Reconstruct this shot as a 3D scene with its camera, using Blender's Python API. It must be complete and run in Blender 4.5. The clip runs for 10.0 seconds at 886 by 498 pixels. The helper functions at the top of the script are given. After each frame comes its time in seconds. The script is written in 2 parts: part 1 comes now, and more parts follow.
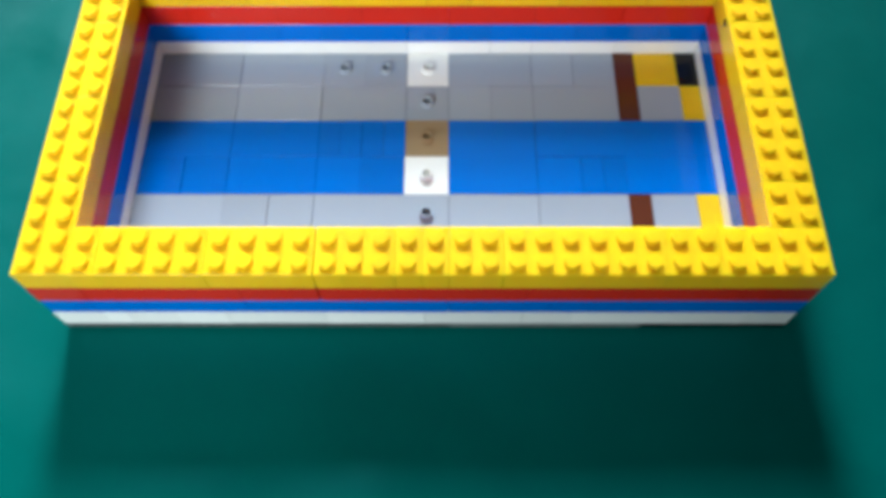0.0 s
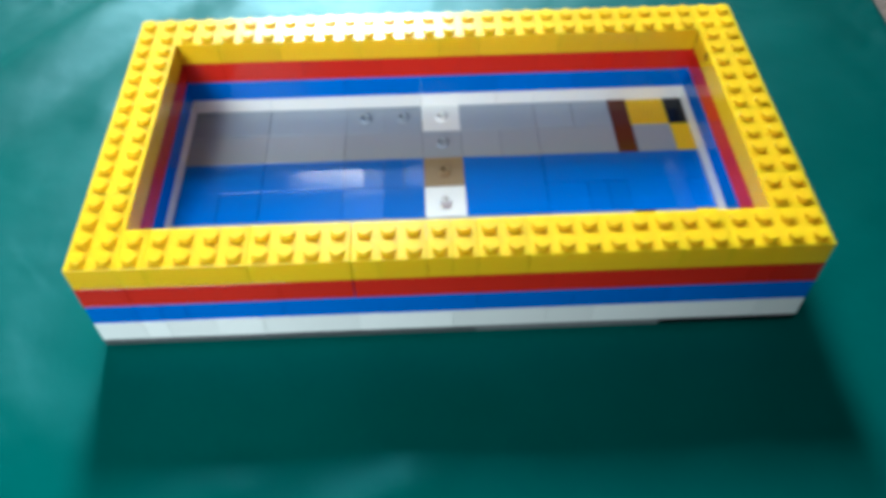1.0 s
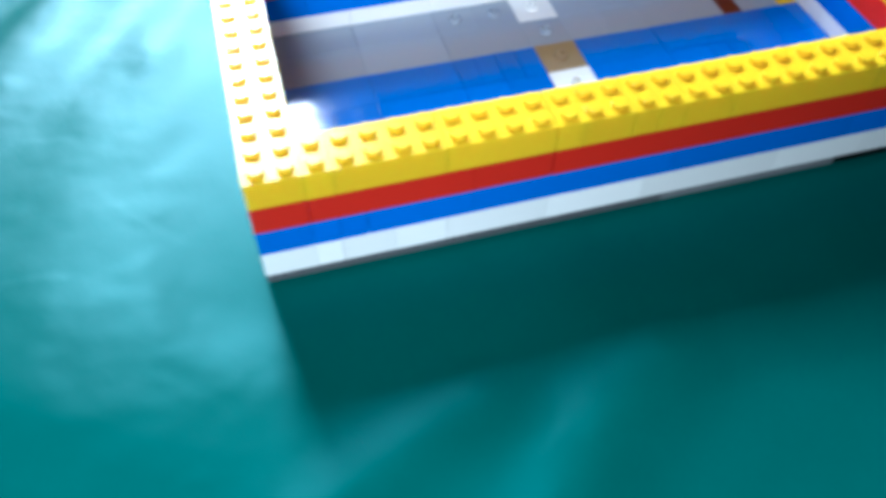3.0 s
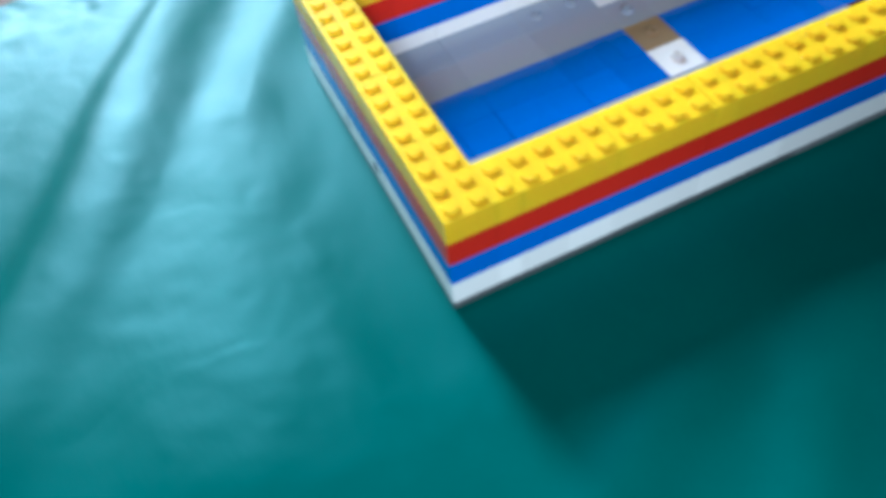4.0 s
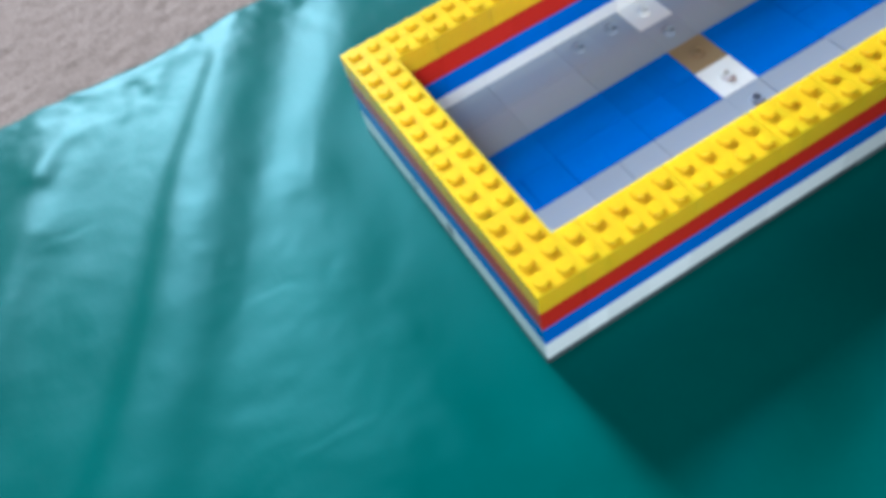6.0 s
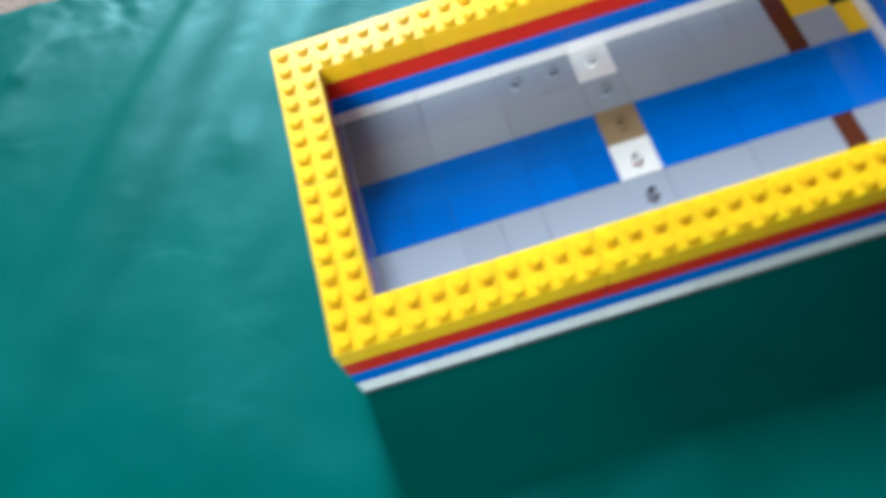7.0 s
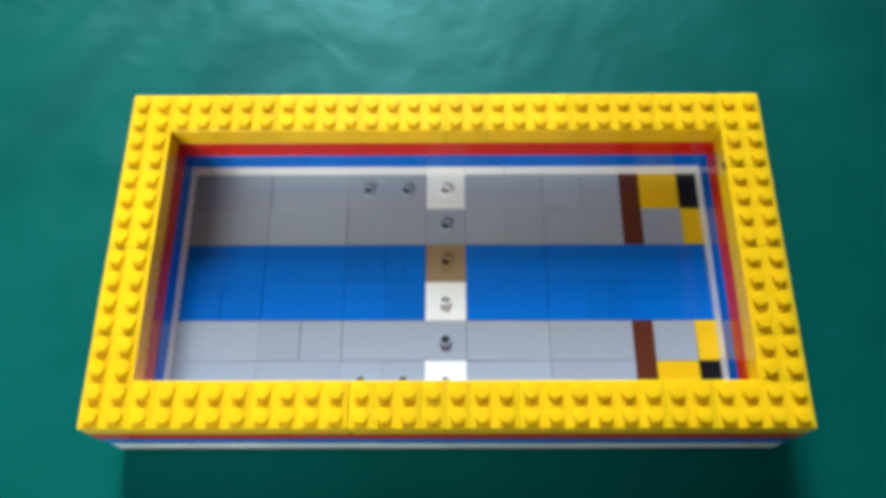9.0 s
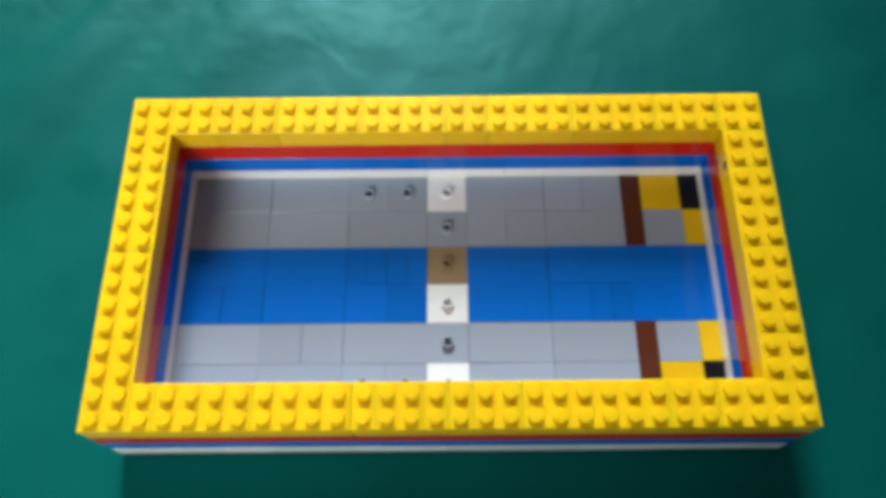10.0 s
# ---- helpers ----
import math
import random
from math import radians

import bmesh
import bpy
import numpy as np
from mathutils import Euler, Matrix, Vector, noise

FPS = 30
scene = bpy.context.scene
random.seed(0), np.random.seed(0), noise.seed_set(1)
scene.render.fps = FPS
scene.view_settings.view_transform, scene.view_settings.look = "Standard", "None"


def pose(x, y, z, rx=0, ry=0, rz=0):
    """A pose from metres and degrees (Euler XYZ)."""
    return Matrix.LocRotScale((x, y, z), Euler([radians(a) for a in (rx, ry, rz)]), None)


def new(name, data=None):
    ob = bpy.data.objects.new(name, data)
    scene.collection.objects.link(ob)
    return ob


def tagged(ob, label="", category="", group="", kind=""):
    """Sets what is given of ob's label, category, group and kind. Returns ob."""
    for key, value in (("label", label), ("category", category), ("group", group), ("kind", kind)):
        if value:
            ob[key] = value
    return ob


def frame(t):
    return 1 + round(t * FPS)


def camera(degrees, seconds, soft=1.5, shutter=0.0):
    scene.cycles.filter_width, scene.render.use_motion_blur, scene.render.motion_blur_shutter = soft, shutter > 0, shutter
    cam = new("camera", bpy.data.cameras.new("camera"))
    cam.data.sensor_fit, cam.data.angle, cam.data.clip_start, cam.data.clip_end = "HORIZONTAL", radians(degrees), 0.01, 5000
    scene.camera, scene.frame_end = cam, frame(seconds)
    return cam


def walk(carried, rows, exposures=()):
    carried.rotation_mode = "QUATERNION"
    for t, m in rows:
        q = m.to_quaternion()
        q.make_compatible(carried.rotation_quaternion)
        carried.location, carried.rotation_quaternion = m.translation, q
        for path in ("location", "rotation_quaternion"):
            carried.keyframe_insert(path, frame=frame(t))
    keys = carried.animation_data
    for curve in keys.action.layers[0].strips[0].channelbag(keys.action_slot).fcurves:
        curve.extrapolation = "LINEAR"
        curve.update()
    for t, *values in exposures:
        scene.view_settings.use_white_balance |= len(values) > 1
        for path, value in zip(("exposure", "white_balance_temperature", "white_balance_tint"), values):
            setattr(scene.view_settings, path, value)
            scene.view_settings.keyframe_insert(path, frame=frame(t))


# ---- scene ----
cam = camera(57.84, 10.0, soft=4.6, shutter=0.7)

# seconds, eye in metres, turn in degrees
PATH = [
    (0, 0.00731, -0.16157, 0.25290, 26.653, 0.230, 0.139),
    (0.2, 0.00537, -0.17417, 0.25312, 28.446, 0.198, -0.440),
    (0.5, -0.00045, -0.19351, 0.25678, 32.142, 0.299, -1.954),
    (0.7, -0.00277, -0.20611, 0.25405, 34.852, -0.011, -1.853),
    (1, -0.00833, -0.21801, 0.23568, 39.093, 0.348, -2.364),
    (1.2, -0.01445, -0.22017, 0.21977, 41.675, 1.229, -3.576),
    (1.5, -0.01575, -0.22070, 0.19752, 44.312, 0.947, -2.145),
    (1.8, -0.01806, -0.22428, 0.18131, 44.563, 2.080, -1.659),
    (2, -0.02556, -0.22289, 0.17413, 42.804, 1.905, -3.311),
    (2.2, -0.04294, -0.22226, 0.17207, 41.833, -0.352, -6.035),
    (2.5, -0.07656, -0.22250, 0.17722, 40.559, -2.278, -11.052),
    (2.7, -0.08890, -0.21990, 0.18346, 40.060, -1.112, -12.803),
    (3.8, -0.15874, -0.20156, 0.21052, 36.557, 2.628, -23.645),
    (4, -0.16583, -0.18934, 0.20689, 36.988, 4.598, -25.734),
    (4.2, -0.17181, -0.17942, 0.20250, 36.972, 5.900, -27.475),
    (4.5, -0.18045, -0.17378, 0.20512, 37.681, 7.319, -30.448),
    (4.8, -0.18716, -0.17287, 0.20955, 38.685, 8.218, -31.112),
    (5, -0.19294, -0.17315, 0.21480, 39.107, 8.972, -32.126),
    (5.2, -0.19732, -0.17363, 0.21755, 39.658, 9.252, -32.114),
    (6.3, -0.15016, -0.16258, 0.24285, 30.855, 9.801, -28.739),
    (6.5, -0.13519, -0.16135, 0.24829, 29.203, 7.809, -24.972),
    (6.8, -0.09801, -0.16274, 0.26141, 26.509, 8.260, -18.368),
    (7, -0.07287, -0.15779, 0.26990, 26.098, 8.847, -14.839),
    (7.3, -0.05274, -0.15214, 0.27265, 25.995, 7.533, -9.220),
    (7.5, -0.04281, -0.14528, 0.27253, 25.266, 5.946, -5.830),
    (7.7, -0.03353, -0.13922, 0.27411, 24.556, 5.161, -3.765),
    (8, -0.02059, -0.13429, 0.28148, 23.622, 2.838, -2.003),
    (8.3, -0.00935, -0.12908, 0.29206, 22.697, 0.741, 0.311),
    (8.5, -0.00291, -0.12419, 0.29889, 22.315, 0.461, 1.136),
    (8.7, 0.00012, -0.11882, 0.30031, 22.476, 0.270, 1.176),
    (9, 0.00129, -0.11161, 0.30336, 22.944, 0.448, 0.022),
    (9.5, 0.00416, -0.11208, 0.30364, 23.843, 1.296, -0.627),
    (10, -0.00041, -0.11538, 0.30032, 23.931, 0.406, -0.375),
]
# seconds, stops, kelvin, tint
EXPOSURES = [(0, 0.16, 6300, 9), (0.5, 0.16, 6100, 8), (1.0, 0.0, 6000, 7), (1.5, -0.09, 6050, 6), (1.8, 0.10, 6000, 6), (2.0, 0.36, 5750, 6), (2.2, 0.54, 5600, 7), (2.5, 0.54, 5400, 8), (2.7, 0.40, 5400, 9), (3.3, 0.12, 5450, 11),
             (4.0, -0.15, 5500, 12), (5.0, -0.26, 5600, 12), (6.5, -0.17, 5850, 11), (7.0, -0.05, 6100, 10), (7.3, -0.2, 6350, 10), (8.3, -0.16, 6550, 9), (10, -0.35, 6650, 10)]
walk(cam, [(t, pose(x, y, z, rx, ry, rz)) for t, x, y, z, rx, ry, rz in PATH], EXPOSURES)

# ---------------------------------------------------------------- measures
STUD = 0.008            # pitch of the toy bricks
PLATE = 0.0032          # height of a plate or a tile
BRICK = 0.0096          # height of a brick
NX, NY = 30, 16         # studs along and across the tray
IX, IY = 26, 12         # studs of its floor
X0, Y0 = -NX * STUD / 2, -NY * STUD / 2
FX0, FY0 = -IX * STUD / 2, -IY * STUD / 2
ROOM_W, ROOM_E, ROOM_S, ROOM_N, ROOM_H = -2.3, 2.6, -2.3, 2.0, 2.55
CARPET_Z = -0.004

# ---------------------------------------------------------------- light
world = bpy.data.worlds.new("sky")
scene.world = world
world.use_nodes = True
wt = world.node_tree
sky = wt.nodes.new("ShaderNodeTexSky")
sky.sky_type = "NISHITA"
sky.sun_disc = False
sky.sun_elevation = radians(40)
sky.sun_rotation = radians(180)
wt.nodes["Background"].inputs["Strength"].default_value = 0.12
wt.links.new(sky.outputs["Color"], wt.nodes["Background"].inputs["Color"])

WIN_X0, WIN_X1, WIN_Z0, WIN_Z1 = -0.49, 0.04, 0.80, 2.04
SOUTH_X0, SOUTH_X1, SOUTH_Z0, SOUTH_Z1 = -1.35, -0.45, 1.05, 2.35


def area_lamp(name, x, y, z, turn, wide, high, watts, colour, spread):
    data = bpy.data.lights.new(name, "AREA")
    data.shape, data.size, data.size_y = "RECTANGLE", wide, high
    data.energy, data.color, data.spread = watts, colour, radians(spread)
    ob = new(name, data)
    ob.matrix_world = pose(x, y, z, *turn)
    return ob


# the sky's light falls in and down: one lamp for each half of the north window; the south lamp is added fill
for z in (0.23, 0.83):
    area_lamp("daylight_and_fill", (WIN_X0 + WIN_X1) / 2, ROOM_N + 0.13, WIN_Z0 + z, (-60, 0, 0), WIN_X1 - WIN_X0, 0.60, 42, (0.84, 0.96, 1.0), 120)
# added fill for the room's scattered light, set in a made-up south opening
area_lamp("daylight_and_fill", (SOUTH_X0 + SOUTH_X1) / 2, ROOM_S - 0.06, (SOUTH_Z0 + SOUTH_Z1) / 2, (74, 0, -14), SOUTH_X1 - SOUTH_X0, SOUTH_Z1 - SOUTH_Z0, 88, (0.90, 1.0, 1.0), 170)

# ---------------------------------------------------------------- materials


def node_material(name):
    m = bpy.data.materials.new(name)
    m.use_nodes = True
    nt = m.node_tree
    return m, nt, nt.nodes["Principled BSDF"]


def coords(nt, scale=(1, 1, 1)):
    tc = nt.nodes.new("ShaderNodeTexCoord")
    mp = nt.nodes.new("ShaderNodeMapping")
    mp.inputs["Scale"].default_value = scale
    nt.links.new(tc.outputs["Object"], mp.inputs["Vector"])
    return mp.outputs["Vector"]


def noise_tex(nt, vec, scale, detail=4.0, rough=0.55):
    n = nt.nodes.new("ShaderNodeTexNoise")
    n.inputs["Scale"].default_value = scale
    n.inputs["Detail"].default_value = detail
    n.inputs["Roughness"].default_value = rough
    nt.links.new(vec, n.inputs["Vector"])
    return n.outputs["Fac"]


def ramp(nt, fac, stops):
    r = nt.nodes.new("ShaderNodeValToRGB")
    while len(r.color_ramp.elements) < len(stops):
        r.color_ramp.elements.new(0.5)
    for e, (p, c) in zip(r.color_ramp.elements, stops):
        e.position, e.color = p, (*c, 1.0)
    nt.links.new(fac, r.inputs["Fac"])
    return r.outputs["Color"]


def bump(nt, bsdf, fac, strength, distance):
    b = nt.nodes.new("ShaderNodeBump")
    b.inputs["Strength"].default_value = strength
    b.inputs["Distance"].default_value = distance
    nt.links.new(fac, b.inputs["Height"])
    nt.links.new(b.outputs["Normal"], bsdf.inputs["Normal"])
    return b


def mixed(nt, fac, a, b):
    m = nt.nodes.new("ShaderNodeMix")
    m.data_type = "RGBA"
    for sock, v in ((m.inputs[6], a), (m.inputs[7], b)):
        if isinstance(v, tuple):
            sock.default_value = (*v, 1.0)
        else:
            nt.links.new(v, sock)
    if isinstance(fac, float):
        m.inputs[0].default_value = fac
    else:
        nt.links.new(fac, m.inputs[0])
    return m.outputs[2]


def math_node(nt, op, a, b):
    n = nt.nodes.new("ShaderNodeMath")
    n.operation = op
    for sock, v in ((n.inputs[0], a), (n.inputs[1], b)):
        if isinstance(v, (int, float)):
            sock.default_value = v
        else:
            nt.links.new(v, sock)
    return n.outputs[0]


def toy_plastic(name, colour, rough=0.10, milky=0.0):
    """Glossy moulded plastic: each piece a touch lighter or darker, hazed by handling, with fine scuffs."""
    m, nt, bsdf = node_material(name)
    info = nt.nodes.new("ShaderNodeObjectInfo")     # the piece's own shade, shared by its studs
    light = tuple(min(1.0, c * 1.05) for c in colour)
    dark = tuple(c * 0.92 for c in colour)
    base = mixed(nt, info.outputs["Color"], dark, light)
    v = coords(nt)
    smudge = noise_tex(nt, v, 90, 3)
    base = mixed(nt, math_node(nt, "MULTIPLY", smudge, 0.10), base, tuple(c * 0.8 + 0.004 for c in colour))
    nt.links.new(base, bsdf.inputs["Base Color"])
    r = math_node(nt, "MULTIPLY_ADD", smudge, 0.10)
    r.node.inputs[2].default_value = rough - 0.06
    nt.links.new(r, bsdf.inputs["Roughness"])
    bsdf.inputs["IOR"].default_value = 1.5
    bsdf.inputs["Specular IOR Level"].default_value = 0.24
    bsdf.inputs["Subsurface Weight"].default_value = milky
    bsdf.inputs["Subsurface Radius"].default_value = (1.0, 0.8, 0.25)
    bsdf.inputs["Subsurface Scale"].default_value = 0.0028
    wavy = noise_tex(nt, v, 160, 2)
    bump(nt, bsdf, wavy, 0.10, 0.0004)
    return m


YELLOW = toy_plastic("yellow_plastic", (0.88, 0.535, 0.009), 0.26, 0.75)
RED = toy_plastic("red_plastic", (0.60, 0.022, 0.010))
BLUE = toy_plastic("blue_plastic", (0.0005, 0.143, 0.60))
WHITE = toy_plastic("white_plastic", (0.90, 0.90, 0.88))
GREY = toy_plastic("light_grey_plastic", (0.345, 0.39, 0.46))
TAN = toy_plastic("tan_plastic", (0.34, 0.235, 0.13))
BROWN = toy_plastic("brown_plastic", (0.11, 0.030, 0.015))
BLACK = toy_plastic("black_plastic", (0.010, 0.010, 0.011))
DARK_GREY = toy_plastic("dark_grey_plastic", (0.09, 0.095, 0.10))
MID_GREY = toy_plastic("mid_grey_plastic", (0.17, 0.175, 0.18))


def cloth_material():
    m, nt, bsdf = node_material("green_vinyl_cloth")
    v = coords(nt)
    blot = noise_tex(nt, v, 14, 4)
    fine = noise_tex(nt, v, 180, 4)
    col = ramp(nt, blot, [(0.3, (0.0001, 0.076, 0.064)), (0.7, (0.0001, 0.092, 0.079))])
    col = mixed(nt, math_node(nt, "MULTIPLY", fine, 0.25), col, (0.0001, 0.066, 0.055))
    nt.links.new(col, bsdf.inputs["Base Color"])
    r = math_node(nt, "MULTIPLY_ADD", blot, 0.14)
    r.node.inputs[2].default_value = 0.385
    nt.links.new(r, bsdf.inputs["Roughness"])
    bsdf.inputs["IOR"].default_value = 1.5
    bsdf.inputs["Specular IOR Level"].default_value = 0.245
    bsdf.inputs["Specular Tint"].default_value = (0.12, 0.86, 1.0, 1.0)
    crease = math_node(nt, "MULTIPLY_ADD", noise_tex(nt, v, 700, 3, 0.6), 0.06)
    nt.links.new(noise_tex(nt, coords(nt, (1.0, 0.55, 1.0)), 42, 5, 0.62), crease.node.inputs[2])
    bump(nt, bsdf, crease, 0.09, 0.004)
    return m


def carpet_material():
    m, nt, bsdf = node_material("pinkish_carpet")
    v = coords(nt)
    tuft = noise_tex(nt, v, 420, 3, 0.7)
    patch = noise_tex(nt, v, 24, 4)
    col = ramp(nt, tuft, [(0.30, (0.20, 0.142, 0.118)), (0.55, (0.29, 0.215, 0.185)), (0.75, (0.35, 0.27, 0.235))])
    col = mixed(nt, math_node(nt, "MULTIPLY", patch, 0.4), col, (0.235, 0.17, 0.145))
    nt.links.new(col, bsdf.inputs["Base Color"])
    bsdf.inputs["Roughness"].default_value = 0.95
    bsdf.inputs["Specular IOR Level"].default_value = 0.1
    bump(nt, bsdf, tuft, 0.5, 0.002)
    return m


def paint_material(name, colour):
    m, nt, bsdf = node_material(name)
    v = coords(nt)
    n = noise_tex(nt, v, 3, 4)
    nt.links.new(ramp(nt, n, [(0.3, tuple(c * 0.95 for c in colour)), (0.7, colour)]), bsdf.inputs["Base Color"])
    bsdf.inputs["Roughness"].default_value = 0.7
    bump(nt, bsdf, noise_tex(nt, v, 120, 3), 0.1, 0.002)
    return m


CLOTH = cloth_material()
CARPET = carpet_material()
WALL = paint_material("grey_wall_paint", (0.46, 0.475, 0.48))
CEILING = paint_material("ceiling_paint", (0.50, 0.51, 0.51))
BLOCKER_DARK = paint_material("light_blocker_dark", (0.045, 0.043, 0.042))
FRAME = paint_material("white_window_paint", (0.80, 0.80, 0.80))

# ---------------------------------------------------------------- builders


def mesh_from(bm, name):
    me = bpy.data.meshes.new(name)
    bm.to_mesh(me)
    bm.free()
    return me


def part(name, bm, material, parent, label=""):
    me = bm if isinstance(bm, bpy.types.Mesh) else mesh_from(bm, name)
    if material and not me.materials:
        me.materials.append(material)
    ob = new(name, me)
    ob.parent = parent
    return tagged(ob, label)


def add_box(bm, x0, y0, z0, x1, y1, z1, edge=0.0):
    """A box with chamfered edges."""
    made = bmesh.ops.create_cube(bm, size=1.0)["verts"]
    for v in made:
        v.co = Vector((x0 + (v.co.x + 0.5) * (x1 - x0), y0 + (v.co.y + 0.5) * (y1 - y0), z0 + (v.co.z + 0.5) * (z1 - z0)))
    if edge:
        edges = list({e for v in made for e in v.link_edges})
        bmesh.ops.bevel(bm, geom=edges, offset=edge, segments=1, profile=0.5, affect="EDGES")


def add_lathe(bm, cx, cy, profile, steps=20):
    """A turned form from (radius, height) pairs; a radius of 0 closes it with a point."""
    rings = []
    for r, z in profile:
        if r == 0:
            rings.append([bm.verts.new((cx, cy, z))])
        else:
            rings.append([bm.verts.new((cx + r * math.cos(2 * math.pi * k / steps), cy + r * math.sin(2 * math.pi * k / steps), z)) for k in range(steps)])
    for a, b in zip(rings, rings[1:]):
        for k in range(steps):
            n = (k + 1) % steps
            if len(b) == 1:
                bm.faces.new((a[k], a[n], b[0]))
            else:
                bm.faces.new((a[k], a[n], b[n], b[k]))


SOLID_STUD = [(0.0024, -0.0003), (0.0024, 0.00156), (0.00228, 0.0017), (0.0, 0.0017)]
HOLLOW_STUD = [(0.0024, -0.0003), (0.0024, 0.00150), (0.0022, 0.0017), (0.0017, 0.0017), (0.00155, 0.0015), (0.00155, -0.0026), (0.0, -0.0026)]
MESHES = {}


def stud_mesh(profile, material, steps=20):
    """One stud with its origin at the middle of its foot."""
    key = (len(profile), material.name)
    if key not in MESHES:
        bm = bmesh.new()
        add_lathe(bm, 0, 0, profile, steps)
        MESHES[key] = mesh_from(bm, "stud")
        MESHES[key].materials.append(material)
    return MESHES[key]


def brick_mesh(nx, ny, height, material, pierced=False):
    """A brick of nx by ny studs with its origin at the middle of its underside; pierced: with a round hole in its top for a hollow stud."""
    key = (nx, ny, height, material.name, pierced)
    if key not in MESHES:
        bm = bmesh.new()
        gap = 0.000065 if height == PLATE else 0.00005
        hx, hy = nx * STUD / 2 - gap, ny * STUD / 2 - gap
        add_box(bm, -hx, -hy, 0, hx, hy, height, 0.0001)
        if pierced:
            bmesh.ops.delete(bm, geom=[f for f in bm.faces if f.normal.z > 0.9], context="FACES_ONLY")
            # the top face runs from the square edge to the foot of the stud
            hs, turns = hx - 0.0001, [2 * math.pi * k / 24 for k in range(24)]
            rim = [(hs * math.cos(a) / max(abs(math.cos(a)), abs(math.sin(a))), hs * math.sin(a) / max(abs(math.cos(a)), abs(math.sin(a)))) for a in turns]
            outer = [bm.verts.new((x, y, height)) for x, y in rim]
            inner = [bm.verts.new((0.00238 * math.cos(a), 0.00238 * math.sin(a), height)) for a in turns]
            for k in range(24):
                n = (k + 1) % 24
                bm.faces.new((outer[k], outer[n], inner[n], inner[k]))
        me = mesh_from(bm, "brick")
        me.materials.append(material)
        MESHES[key] = me
    return MESHES[key]


def lay(name, parent, i0, j0, nx, ny, z, height, material, studs="none", x0=X0, y0=Y0, loose=0.00005, label="", tilt=0.0):
    """One piece of the tray, i0 and j0 studs from the corner, set as unevenly as hands set it, with its studs."""
    ob = part(name, brick_mesh(nx, ny, height, material, studs == "middle"), None, parent, label)
    ob.location = (x0 + (i0 + nx / 2) * STUD + random.uniform(-loose, loose),
                   y0 + (j0 + ny / 2) * STUD + random.uniform(-loose, loose), z + random.uniform(0, loose))
    ob.rotation_euler = (random.uniform(-tilt, tilt), random.uniform(-tilt, tilt), random.uniform(-0.0015, 0.0015) / max(nx, ny))
    shade = random.random()
    ob.color = (shade, shade, shade, 1.0)
    places = [(0.0, 0.0)] if studs == "middle" else []
    if studs == "all":
        places = [((i + 0.5 - nx / 2) * STUD, (j + 0.5 - ny / 2) * STUD) for i in range(nx) for j in range(ny)]
    for x, y in places:
        stud = part("stud", stud_mesh(HOLLOW_STUD, material, 24) if studs == "middle" else stud_mesh(SOLID_STUD, material), None, ob)
        stud.location = (x, y, height)
        stud.color = ob.color
    return ob


# ---------------------------------------------------------------- the room


def slab(name, boxes, material, label, category):
    bm = bmesh.new()
    for b in boxes:
        add_box(bm, *b)
    ob = new(name, mesh_from(bm, name))
    ob.data.materials.append(material)
    return tagged(ob, label, category, kind="structure")


T = 0.12
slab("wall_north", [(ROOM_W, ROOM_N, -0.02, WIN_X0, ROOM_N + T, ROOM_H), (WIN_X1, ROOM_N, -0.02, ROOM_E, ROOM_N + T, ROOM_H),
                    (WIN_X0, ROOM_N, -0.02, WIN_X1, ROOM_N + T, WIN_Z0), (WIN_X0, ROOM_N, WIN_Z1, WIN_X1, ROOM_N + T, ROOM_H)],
     WALL, "plain painted wall with an opening for window light or added fill", "wall")
# the opening in this unseen wall is added to let the fill in
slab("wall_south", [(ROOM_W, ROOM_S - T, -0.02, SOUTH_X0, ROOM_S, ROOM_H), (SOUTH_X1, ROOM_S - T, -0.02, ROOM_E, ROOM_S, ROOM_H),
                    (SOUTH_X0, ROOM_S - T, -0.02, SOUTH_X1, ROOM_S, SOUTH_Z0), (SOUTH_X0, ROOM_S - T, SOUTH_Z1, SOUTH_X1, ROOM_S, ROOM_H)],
     WALL, "plain painted wall with an opening for window light or added fill", "wall")
# added unseen panel: keeps the south fill off the tray's right side
slab("south_light_blocker", [(-0.16, -0.67, -0.02, ROOM_E, -0.55, ROOM_H)], BLOCKER_DARK, "added dark panel out of view that blocks south light", "wall")
# added unseen panel: cuts part of the north window's light on the right
slab("north_light_blocker", [(0.045, 1.00, -0.02, ROOM_E, 1.10, ROOM_H)], WALL, "added panel out of view that dims north light eastward", "wall")
slab("wall_west", [(ROOM_W - T, ROOM_S - T, -0.02, ROOM_W, ROOM_N + T, ROOM_H)], WALL, "plain painted room wall", "wall")
slab("wall_east", [(ROOM_E, ROOM_S - T, -0.02, ROOM_E + T, ROOM_N + T, ROOM_H)], WALL, "plain painted room wall", "wall")
slab("ceiling", [(ROOM_W - T, ROOM_S - T, ROOM_H, ROOM_E + T, ROOM_N + T, ROOM_H + 0.1)], CEILING, "plain painted ceiling", "ceiling")


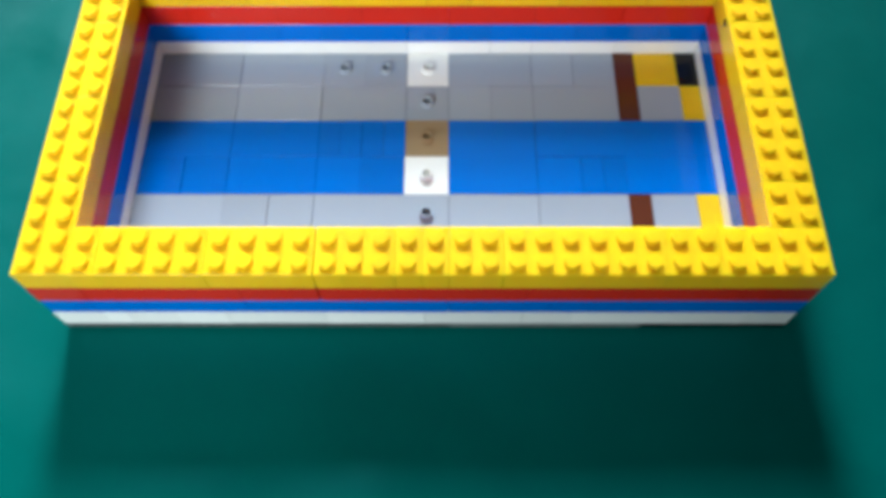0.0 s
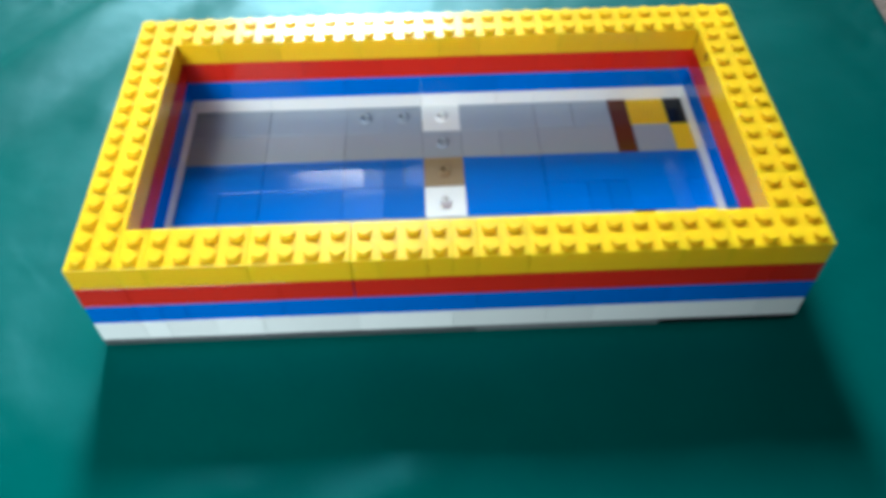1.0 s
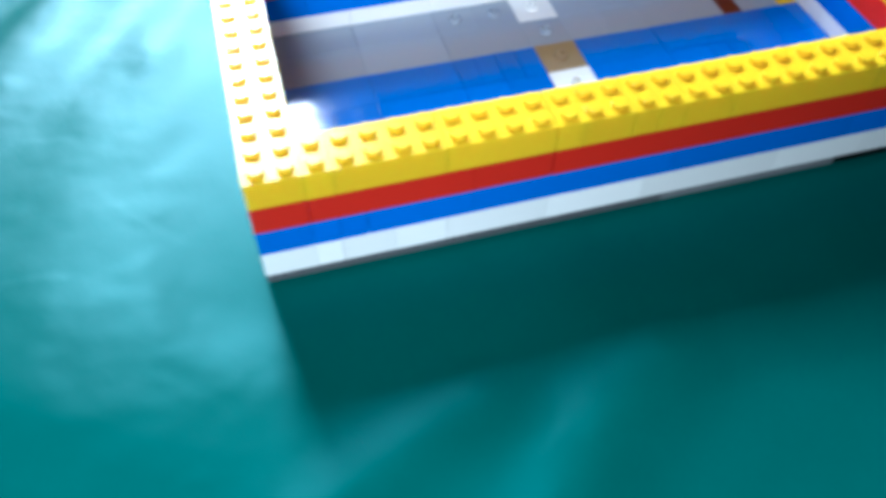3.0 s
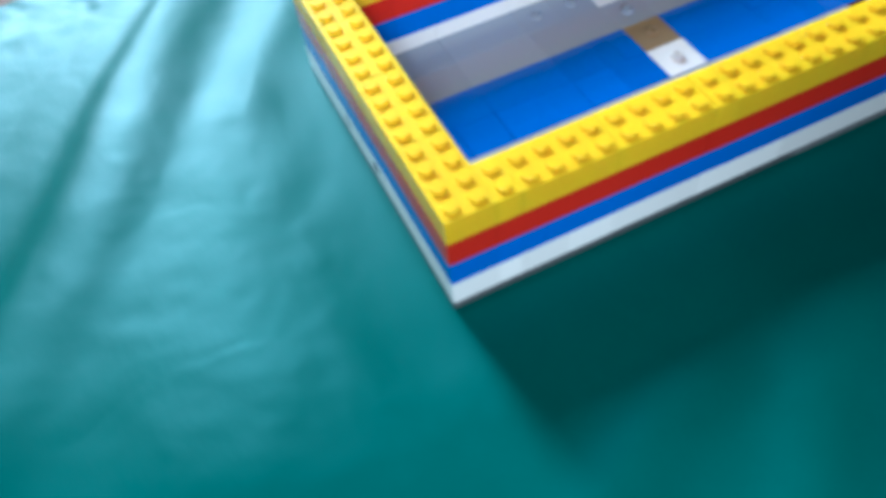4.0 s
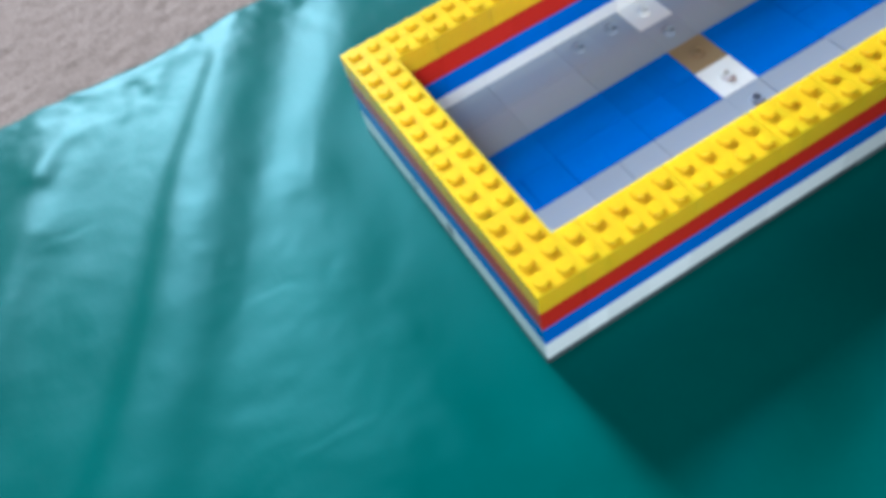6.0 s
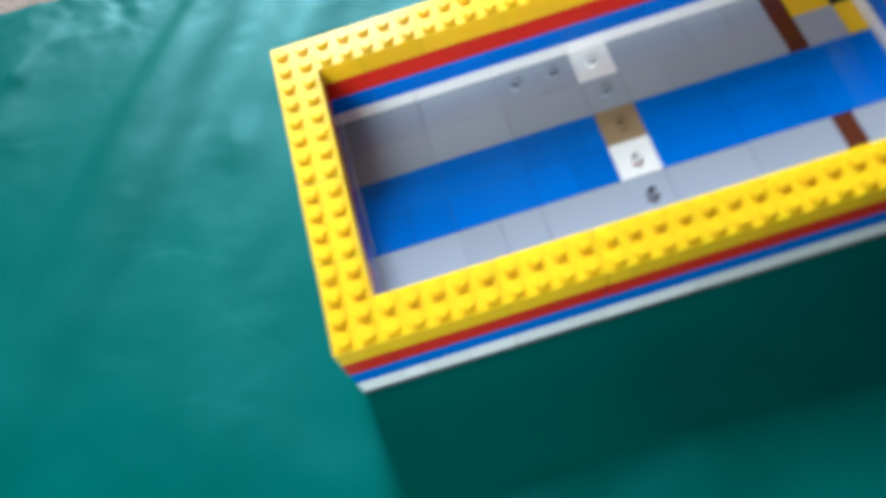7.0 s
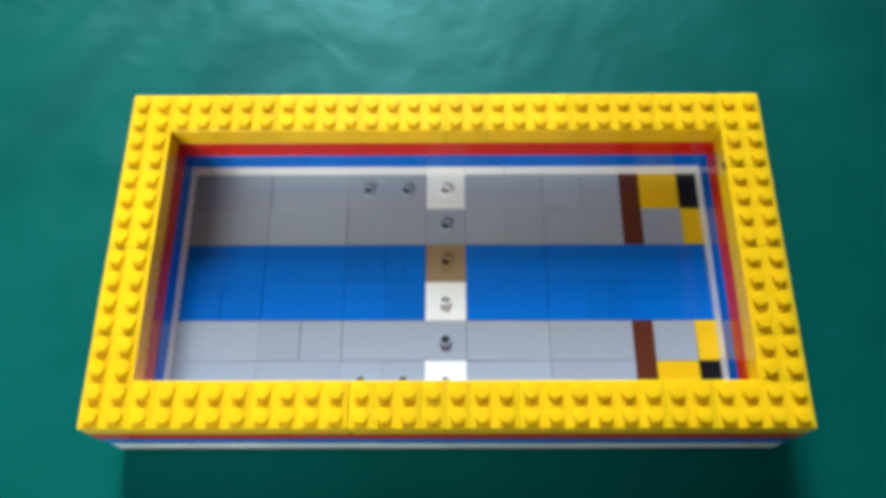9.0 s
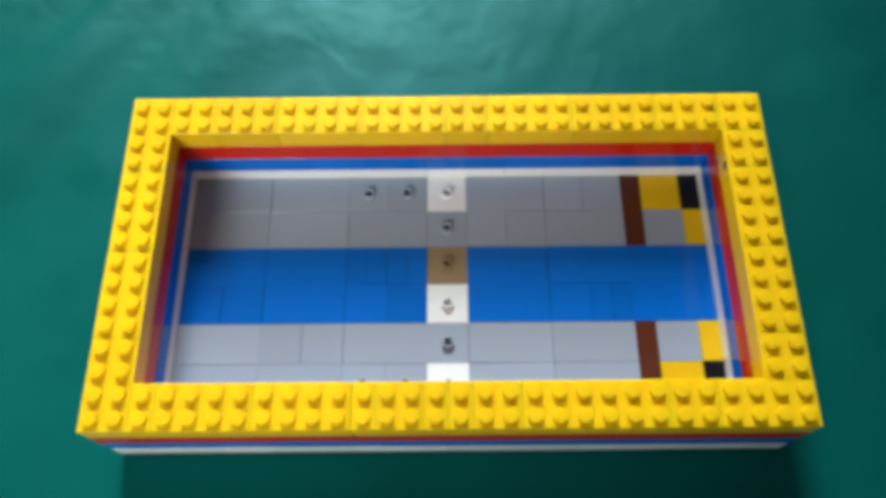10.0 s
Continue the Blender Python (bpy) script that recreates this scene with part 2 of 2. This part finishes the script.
def window_frame(name, x0, x1, z0, z1, wall_y, turn):
    """A painted frame that lines a window or fill opening; turn 0 faces into the room from the north, 180 from the
    south.
    """
    ob = tagged(new(name), "narrow white painted frame of a window or added fill opening", "window", kind="structure")
    ob.matrix_world = pose((x0 + x1) / 2, wall_y, z0, 0, 0, turn)
    wide, high = x1 - x0, z1 - z0
    for piece, box in (("jamb", (-wide / 2, 0.01, 0, -wide / 2 + 0.04, 0.05, high)), ("jamb", (wide / 2 - 0.04, 0.01, 0, wide / 2, 0.05, high)),
                       ("head", (-wide / 2 + 0.04, 0.01, high - 0.04, wide / 2 - 0.04, 0.05, high)), ("sill", (-wide / 2, -0.03, -0.03, wide / 2, 0.0095, -0.0005))):
        bm = bmesh.new()
        add_box(bm, *box, 0.003)
        part(piece, bm, FRAME, ob)


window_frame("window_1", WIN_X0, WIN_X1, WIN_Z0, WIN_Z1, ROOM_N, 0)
# frame of the made-up opening round the fill lamp
window_frame("fill_opening", SOUTH_X0, SOUTH_X1, SOUTH_Z0, SOUTH_Z1, ROOM_S, 180)


def grid_mesh(name, xs, ys, height):
    """A sheet over the lines xs and ys with the height that the function gives for arrays of x and y."""
    gx, gy = np.meshgrid(xs, ys, indexing="ij")
    verts = np.stack([gx, gy, height(gx, gy)], -1).reshape(-1, 3)
    nx, ny = len(xs), len(ys)
    a = (np.arange(nx - 1)[:, None] * ny + np.arange(ny - 1)[None, :]).ravel()
    faces = np.stack([a, a + ny, a + ny + 1, a + 1], -1)
    me = bpy.data.meshes.new(name)
    me.from_pydata(verts.tolist(), [], faces.tolist())
    me.polygons.foreach_set("use_smooth", np.ones(len(me.polygons), bool))
    me.update()
    return me



def value_noise(x, y, size, seed):
    """Smooth noise of about -1 to 1 with lumps of the given size."""
    r = np.random.default_rng(seed).uniform(-1, 1, (257, 257))
    u, v = x / size + 97.3, y / size + 61.7
    i, j = np.floor(u).astype(int), np.floor(v).astype(int)
    f, g = u - i, v - j
    f, g = f * f * (3 - 2 * f), g * g * (3 - 2 * g)
    at = lambda a, b: r[a % 257, b % 257]
    return (at(i, j) * (1 - f) + at(i + 1, j) * f) * (1 - g) + (at(i, j + 1) * (1 - f) + at(i + 1, j + 1) * f) * g


# The carpet is one sheet under the whole room, its pile finest where it lies bare beside the cloth.
def carpet_height(x, y):
    near = (x > -0.55) & (x < 0.45) & (y > 0.09) & (y < 0.55)
    pile = 0.0010 * value_noise(x, y, 0.0035, 3) + 0.0007 * value_noise(x, y, 0.0017, 4) + 0.0012 * value_noise(x, y, 0.03, 5)
    return CARPET_Z - 0.001 + np.where(near, pile, 0.0)


cx = np.concatenate([np.linspace(ROOM_W, -0.56, 12), np.arange(-0.55, 0.45, 0.0022), np.linspace(0.46, ROOM_E, 12)])
cy = np.concatenate([np.linspace(ROOM_S, 0.08, 12), np.arange(0.09, 0.55, 0.0022), np.linspace(0.56, ROOM_N, 10)])
floor = new("floor", grid_mesh("floor", cx, cy, carpet_height))
floor.data.materials.append(CARPET)
tagged(floor, "pinkish grey short pile carpet on the floor", "carpet", kind="structure")

# ---------------------------------------------------------------- the cloth
# Folds: crest line, half width, height, all in metres.
FOLDS = [
    ([(-0.072, 0.190), (-0.090, 0.152), (-0.110, 0.119), (-0.128, 0.090), (-0.146, 0.062)], 0.0110, 0.0115, 0.0019),
    ([(-0.160, 0.040), (-0.186, -0.010), (-0.205, -0.060)], 0.0160, 0.0240, 0.0009),
    ([(-0.205, 0.190), (-0.212, 0.165), (-0.222, 0.140), (-0.252, 0.100)], 0.0080, 0.0090, 0.0016),
    ([(-0.018, -0.122), (-0.038, -0.134), (-0.049, -0.143), (-0.062, -0.156), (-0.092, -0.190)], 0.0100, 0.0100, 0.0027),
    ([(-0.072, -0.120), (-0.080, -0.123), (-0.094, -0.130), (-0.112, -0.138), (-0.135, -0.155)], 0.0080, 0.0085, 0.0021),
    ([(-0.238, 0.190), (-0.240, 0.168), (-0.250, 0.135), (-0.280, 0.070), (-0.325, -0.015)], 0.0120, 0.0090, 0.0036),
    ([(-0.126, 0.022), (-0.134, 0.010), (-0.142, 0.002)], 0.0060, 0.0060, -0.0007),
    ([(0.000, 0.185), (0.060, 0.140), (0.120, 0.130)], 0.0180, 0.0180, 0.0008),
    # gathers at the hem
    ([(-0.221, 0.186), (-0.224, 0.168), (-0.231, 0.153), (-0.246, 0.136)], 0.0050, 0.0052, 0.0016),
    ([(-0.204, 0.186), (-0.200, 0.166), (-0.204, 0.150)], 0.0040, 0.0040, 0.0006),
    ([(-0.189, 0.186), (-0.186, 0.162)], 0.0032, 0.0036, 0.0005),
    ([(-0.176, 0.186), (-0.180, 0.166), (-0.192, 0.148)], 0.0042, 0.0038, 0.0006),
    ([(-0.162, 0.186), (-0.160, 0.170)], 0.0030, 0.0030, 0.0005),
    ([(-0.124, 0.186), (-0.124, 0.172)], 0.0032, 0.0032, 0.0005),
    ([(-0.112, 0.186), (-0.110, 0.168)], 0.0034, 0.0030, 0.0006),
    ([(-0.085, 0.186), (-0.084, 0.174)], 0.0032, 0.0032, 0.0005),
]
# The long pleat: its line, and the steps across it (distance east of the line, half width, rise).
PLEAT = [(-0.134, 0.195), (-0.143, 0.177), (-0.155, 0.154), (-0.174, 0.119), (-0.186, 0.094), (-0.205, 0.056), (-0.219, 0.030), (-0.236, 0.004), (-0.253, -0.021), (-0.300, -0.090)]
PLEAT_STEPS = [(-0.0130, 0.0062, 0.0039), (0.0185, 0.0115, -0.0053)]
# Short sharp creases: two ends.
CREASES = [
    ((-0.200, -0.0465), (-0.178, -0.0485)), ((-0.207, 0.1685), (-0.181, 0.1396)), ((-0.189, 0.0184), (-0.177, 0.0158)),
    ((-0.165, -0.017), (-0.144, -0.043)), ((-0.152, -0.060), (-0.144, -0.074)), ((-0.071, 0.149), (-0.046, 0.111)),
    ((-0.064, 0.127), (-0.049, 0.1155)), ((-0.231, -0.057), (-0.214, -0.048)), ((-0.055, -0.130), (-0.051, -0.137)),
    ((-0.214, 0.120), (-0.196, 0.134)), ((-0.256, 0.094), (-0.236, 0.092)), ((-0.150, -0.090), (-0.136, -0.104)),
]


def along(x, y, line):
    """Distance from a bent line, and on which side of it."""
    best, side = np.full(x.shape, 9.0), np.zeros(x.shape)
    for (ax, ay), (bx, by) in zip(line, line[1:]):
        dx, dy = bx - ax, by - ay
        s = np.clip(((x - ax) * dx + (y - ay) * dy) / (dx * dx + dy * dy), 0, 1)
        d = np.hypot(x - ax - s * dx, y - ay - s * dy)
        side = np.where(d < best, (x - ax) * dy - (y - ay) * dx, side)
        best = np.minimum(best, d)
    return best, side


def cloth_height(x, y):
    h = np.zeros_like(x)
    wobble = 0.0012 * value_noise(x, y, 0.03, 11)
    for line, west, east, high in FOLDS:
        d, side = along(x + wobble, y + wobble, line)
        h += high * np.exp(-(d / np.where(side > 0, west, east)) ** 2 / 2)
    d, side = along(x + wobble, y + wobble, PLEAT)
    u = np.where(side > 0, -d, d)
    taper = np.clip((0.195 - y) / 0.115, 0.35, 1)     # the pleat closes towards the hem
    pleat = sum(rise * 0.5 * (1 + np.tanh((u - at * (taper if rise > 0 else 1)) / wide)) for at, wide, rise in PLEAT_STEPS)
    k = np.clip((y + 0.13) / 0.09, 0, 1)
    h += pleat * k * k * (3 - 2 * k)
    # a low swell beside the tray
    k = np.clip((-0.112 - x) / 0.075, 0, 1)
    h += 0.0056 * k * k * (3 - 2 * k) * np.exp(-((y + 0.080) / np.where(y > -0.080, 0.058, 0.040)) ** 2 / 2)
    for line in CREASES:
        d, side = along(x + wobble, y + wobble, line)
        h += 0.00007 * np.exp(-(d / 0.0018) ** 2 / 2) * np.sign(side)
    h += 0.0007 * (1 + value_noise(x, y, 0.06, 12)) + 0.0003 * (1 + value_noise(x + 0.4 * y, y - 0.4 * x, 0.022, 13))
    h += 0.00008 * value_noise(x + 0.7 * y, y - 0.7 * x, 0.011, 15)
    h += 0.00009 * np.abs(value_noise(x - 0.5 * y, y + 0.5 * x, 0.009, 16)) + 0.00005 * np.abs(value_noise(x, y, 0.005, 17))
    edge = np.minimum(0.181 - y, 0.222 - x)
    h += np.exp(-np.maximum(edge, 0) / 0.016) * (0.0013 * value_noise(x + 0.4 * y, 0.3 * y, 0.008, 18) + 0.0006 * value_noise(x, y, 0.005, 19))
    h *= 0.45 + 0.55 * np.clip(edge / 0.03, 0, 1)
    h += 0.0012 * np.exp(-(edge / 0.012) ** 2) * (1 + value_noise(x, y, 0.02, 14))
    out = np.hypot(np.maximum(np.abs(x) - 0.1205, 0), np.maximum(np.abs(y) - 0.0645, 0))
    s = np.clip(out / 0.036, 0, 1)
    return h * s * s * (3 - 2 * s) - 0.0003


def cloth_sheet():
    xs = np.concatenate([np.linspace(-0.80, -0.36, 30), np.arange(-0.355, 0.222, 0.0016)])
    ys = np.concatenate([np.linspace(-0.70, -0.26, 30), np.arange(-0.255, 0.181, 0.0016)])
    me = grid_mesh("cloth", xs, ys, cloth_height)
    bm = bmesh.new()
    bm.from_mesh(me)
    # the hem: uneven outline, and a thin turned-down rim
    for v in bm.verts:
        k = max(0.0, (v.co.y - 0.10) / 0.08)
        v.co.y += k * (0.0035 * max(0.0, -v.co.x - 0.19) / 0.05 - 0.002 - 0.0045 * min(1.0, max(0.0, -v.co.x - 0.02) / 0.10) + 0.0007 * math.sin(v.co.x * 38) + 0.0005 * math.sin(v.co.x * 120 + 1))
        q = max(0.0, (v.co.x - 0.15) / 0.07)
        v.co.x += q * (0.002 * math.sin(v.co.y * 45) + 0.001)
    rim = bmesh.ops.extrude_edge_only(bm, edges=[e for e in bm.edges if e.is_boundary])
    for v in rim["geom"]:
        if isinstance(v, bmesh.types.BMVert):
            v.co.z = CARPET_Z - 0.001
    for f in bm.faces:
        f.smooth = True
    bm.to_mesh(me)
    bm.free()
    return me


cloth = new("ground_cloth", cloth_sheet())
cloth.data.materials.append(CLOTH)
tagged(cloth, "creased glossy dark green vinyl cloth spread on carpet", "cloth")

# ---------------------------------------------------------------- the tray of toy bricks
tray = tagged(new("brick_tray"), "rectangular toy brick tray with striped yellow, red, blue and white walls", "toy")

# base plates: dark grey, with one lighter grey and a black one showing at the front
for i0, i1, mat in ((0, 8, DARK_GREY), (8, 16, DARK_GREY), (16, 24, MID_GREY), (24, 30, BLACK)):
    for j0, j1 in ((0, 8), (8, 16)):
        lay("base_plate", tray, i0, j0, i1 - i0, j1 - j0, 0.0, PLATE, mat, loose=0.00003)

# each course: seams along the front and back walls, and across the left and right walls
COURSES = [
    ("white_brick", WHITE, [2, 3, 5, 7, 11, 15, 19, 21, 25, 28], [2, 6, 10, 14, 18, 20, 24, 28], [0, 2, 6, 10, 14, 16], [0, 4, 8, 12, 16]),
    ("blue_brick", BLUE, [0, 2, 3, 4, 8, 12, 16, 20, 24, 28, 30], [0, 4, 8, 10, 14, 18, 22, 26, 30], [2, 6, 8, 12, 14], [2, 4, 8, 12, 14]),
    ("red_brick", RED, [2, 8, 11, 15, 19, 23, 27, 28], [2, 4, 8, 12, 16, 20, 24, 28], [0, 4, 8, 12, 16], [0, 2, 6, 10, 14, 16]),
    ("yellow_brick", YELLOW, [2, 3, 7, 11, 12, 14, 15, 16, 18, 24, 26, 30], [2, 4, 7, 11, 15, 17, 21, 25, 28, 30], [0, 4, 8, 12, 16], [2, 4, 8, 12, 14]),
]
for course, (name, mat, front, back, left, right) in enumerate(COURSES):
    z = PLATE + course * BRICK
    studs = "all" if name == "yellow_brick" else "none"
    for seams, j in ((front, 0), (back, NY - 2)):
        for a, b in zip(seams, seams[1:]):
            piece = lay(name, tray, a, j, b - a, 2, z, BRICK, mat, studs)
            if j == 0 and a == 11 and course > 1:
                piece.location.x += 0.00026
    for seams, i in ((left, 0), (right, NX - 2)):
        for a, b in zip(seams, seams[1:]):
            lay(name, tray, i, a, 2, b - a, z, BRICK, mat, studs)

# floor: rows of smooth tiles, (first stud, row, studs along, rows, colour)
TILES = []
for j, seams in ((10, [0, 4, 8]), (8, [0, 4, 8, 12]), (2, [0, 4, 6, 8, 12]), (0, [0, 4, 8])):
    TILES += [(a, j, b - a, 2, GREY) for a, b in zip(seams, seams[1:])]
for j, seams in ((10, [14, 18, 20, 22]), (8, [14, 16, 18, 22]), (2, [14, 18, 22]), (0, [14, 18, 22])):
    TILES += [(a, j, b - a, 2, GREY) for a, b in zip(seams, seams[1:])]
for j, seams in ((6, [0, 4, 8, 9, 10, 11, 12]), (4, [0, 2, 4, 8, 10, 12]), (6, [14, 18, 22, 26]), (4, [14, 18, 20, 21, 22, 26])):
    TILES += [(a, j, b - a, 2, BLUE) for a, b in zip(seams, seams[1:])]
for j, k in ((8, 10), (2, 0)):
    TILES += [(22, min(j, k), 1, 4, BROWN), (23, j, 2, 2, GREY), (25, j, 1, 2, YELLOW), (23, k, 2, 2, YELLOW), (25, k, 1, 2, BLACK)]
for i, j, nx, ny, mat in TILES:
    lay("tile", tray, i, j, nx, ny, PLATE, PLATE, mat, x0=FX0, y0=FY0, loose=0.00008, tilt=0.010)
for i, j, mat in ((12, 10, WHITE), (12, 8, GREY), (12, 6, TAN), (12, 4, WHITE), (12, 2, GREY), (12, 0, WHITE),
                  (8, 10, GREY), (10, 10, GREY), (8, 0, GREY), (10, 0, GREY)):
    lay("jumper_plate", tray, i, j, 2, 2, PLATE, PLATE, mat, "middle", x0=FX0, y0=FY0, loose=0.00008, tilt=0.010)

# two grey pegs pressed into the white course of the end wall
for y in (0.0215, -0.0045):
    bm = bmesh.new()
    add_lathe(bm, 0, 0, [(0.0026, -0.0002), (0.0026, 0.00006), (0.0024, 0.00012), (0.0018, 0.00012), (0.0017, 0.0), (0.0, 0.0)])
    peg = part("peg", bm, MID_GREY, tray, "grey round connector peg")
    peg.matrix_local = pose(X0 + 0.00005, y, 0.0080, 0, -90, 0)

# a small moulded hole in the inner face of the other end wall
bm = bmesh.new()
add_lathe(bm, 0, 0, [(0.0015, -0.0001), (0.0015, 0.0001), (0.0013, 0.00014), (0.0, 0.00014)], 14)
hole = part("peg_hole", bm, BLACK, tray, "small dark hole")
hole.matrix_local = pose(-FX0 - 0.00005, 0.0340, 0.0388, 0, -90, 0)
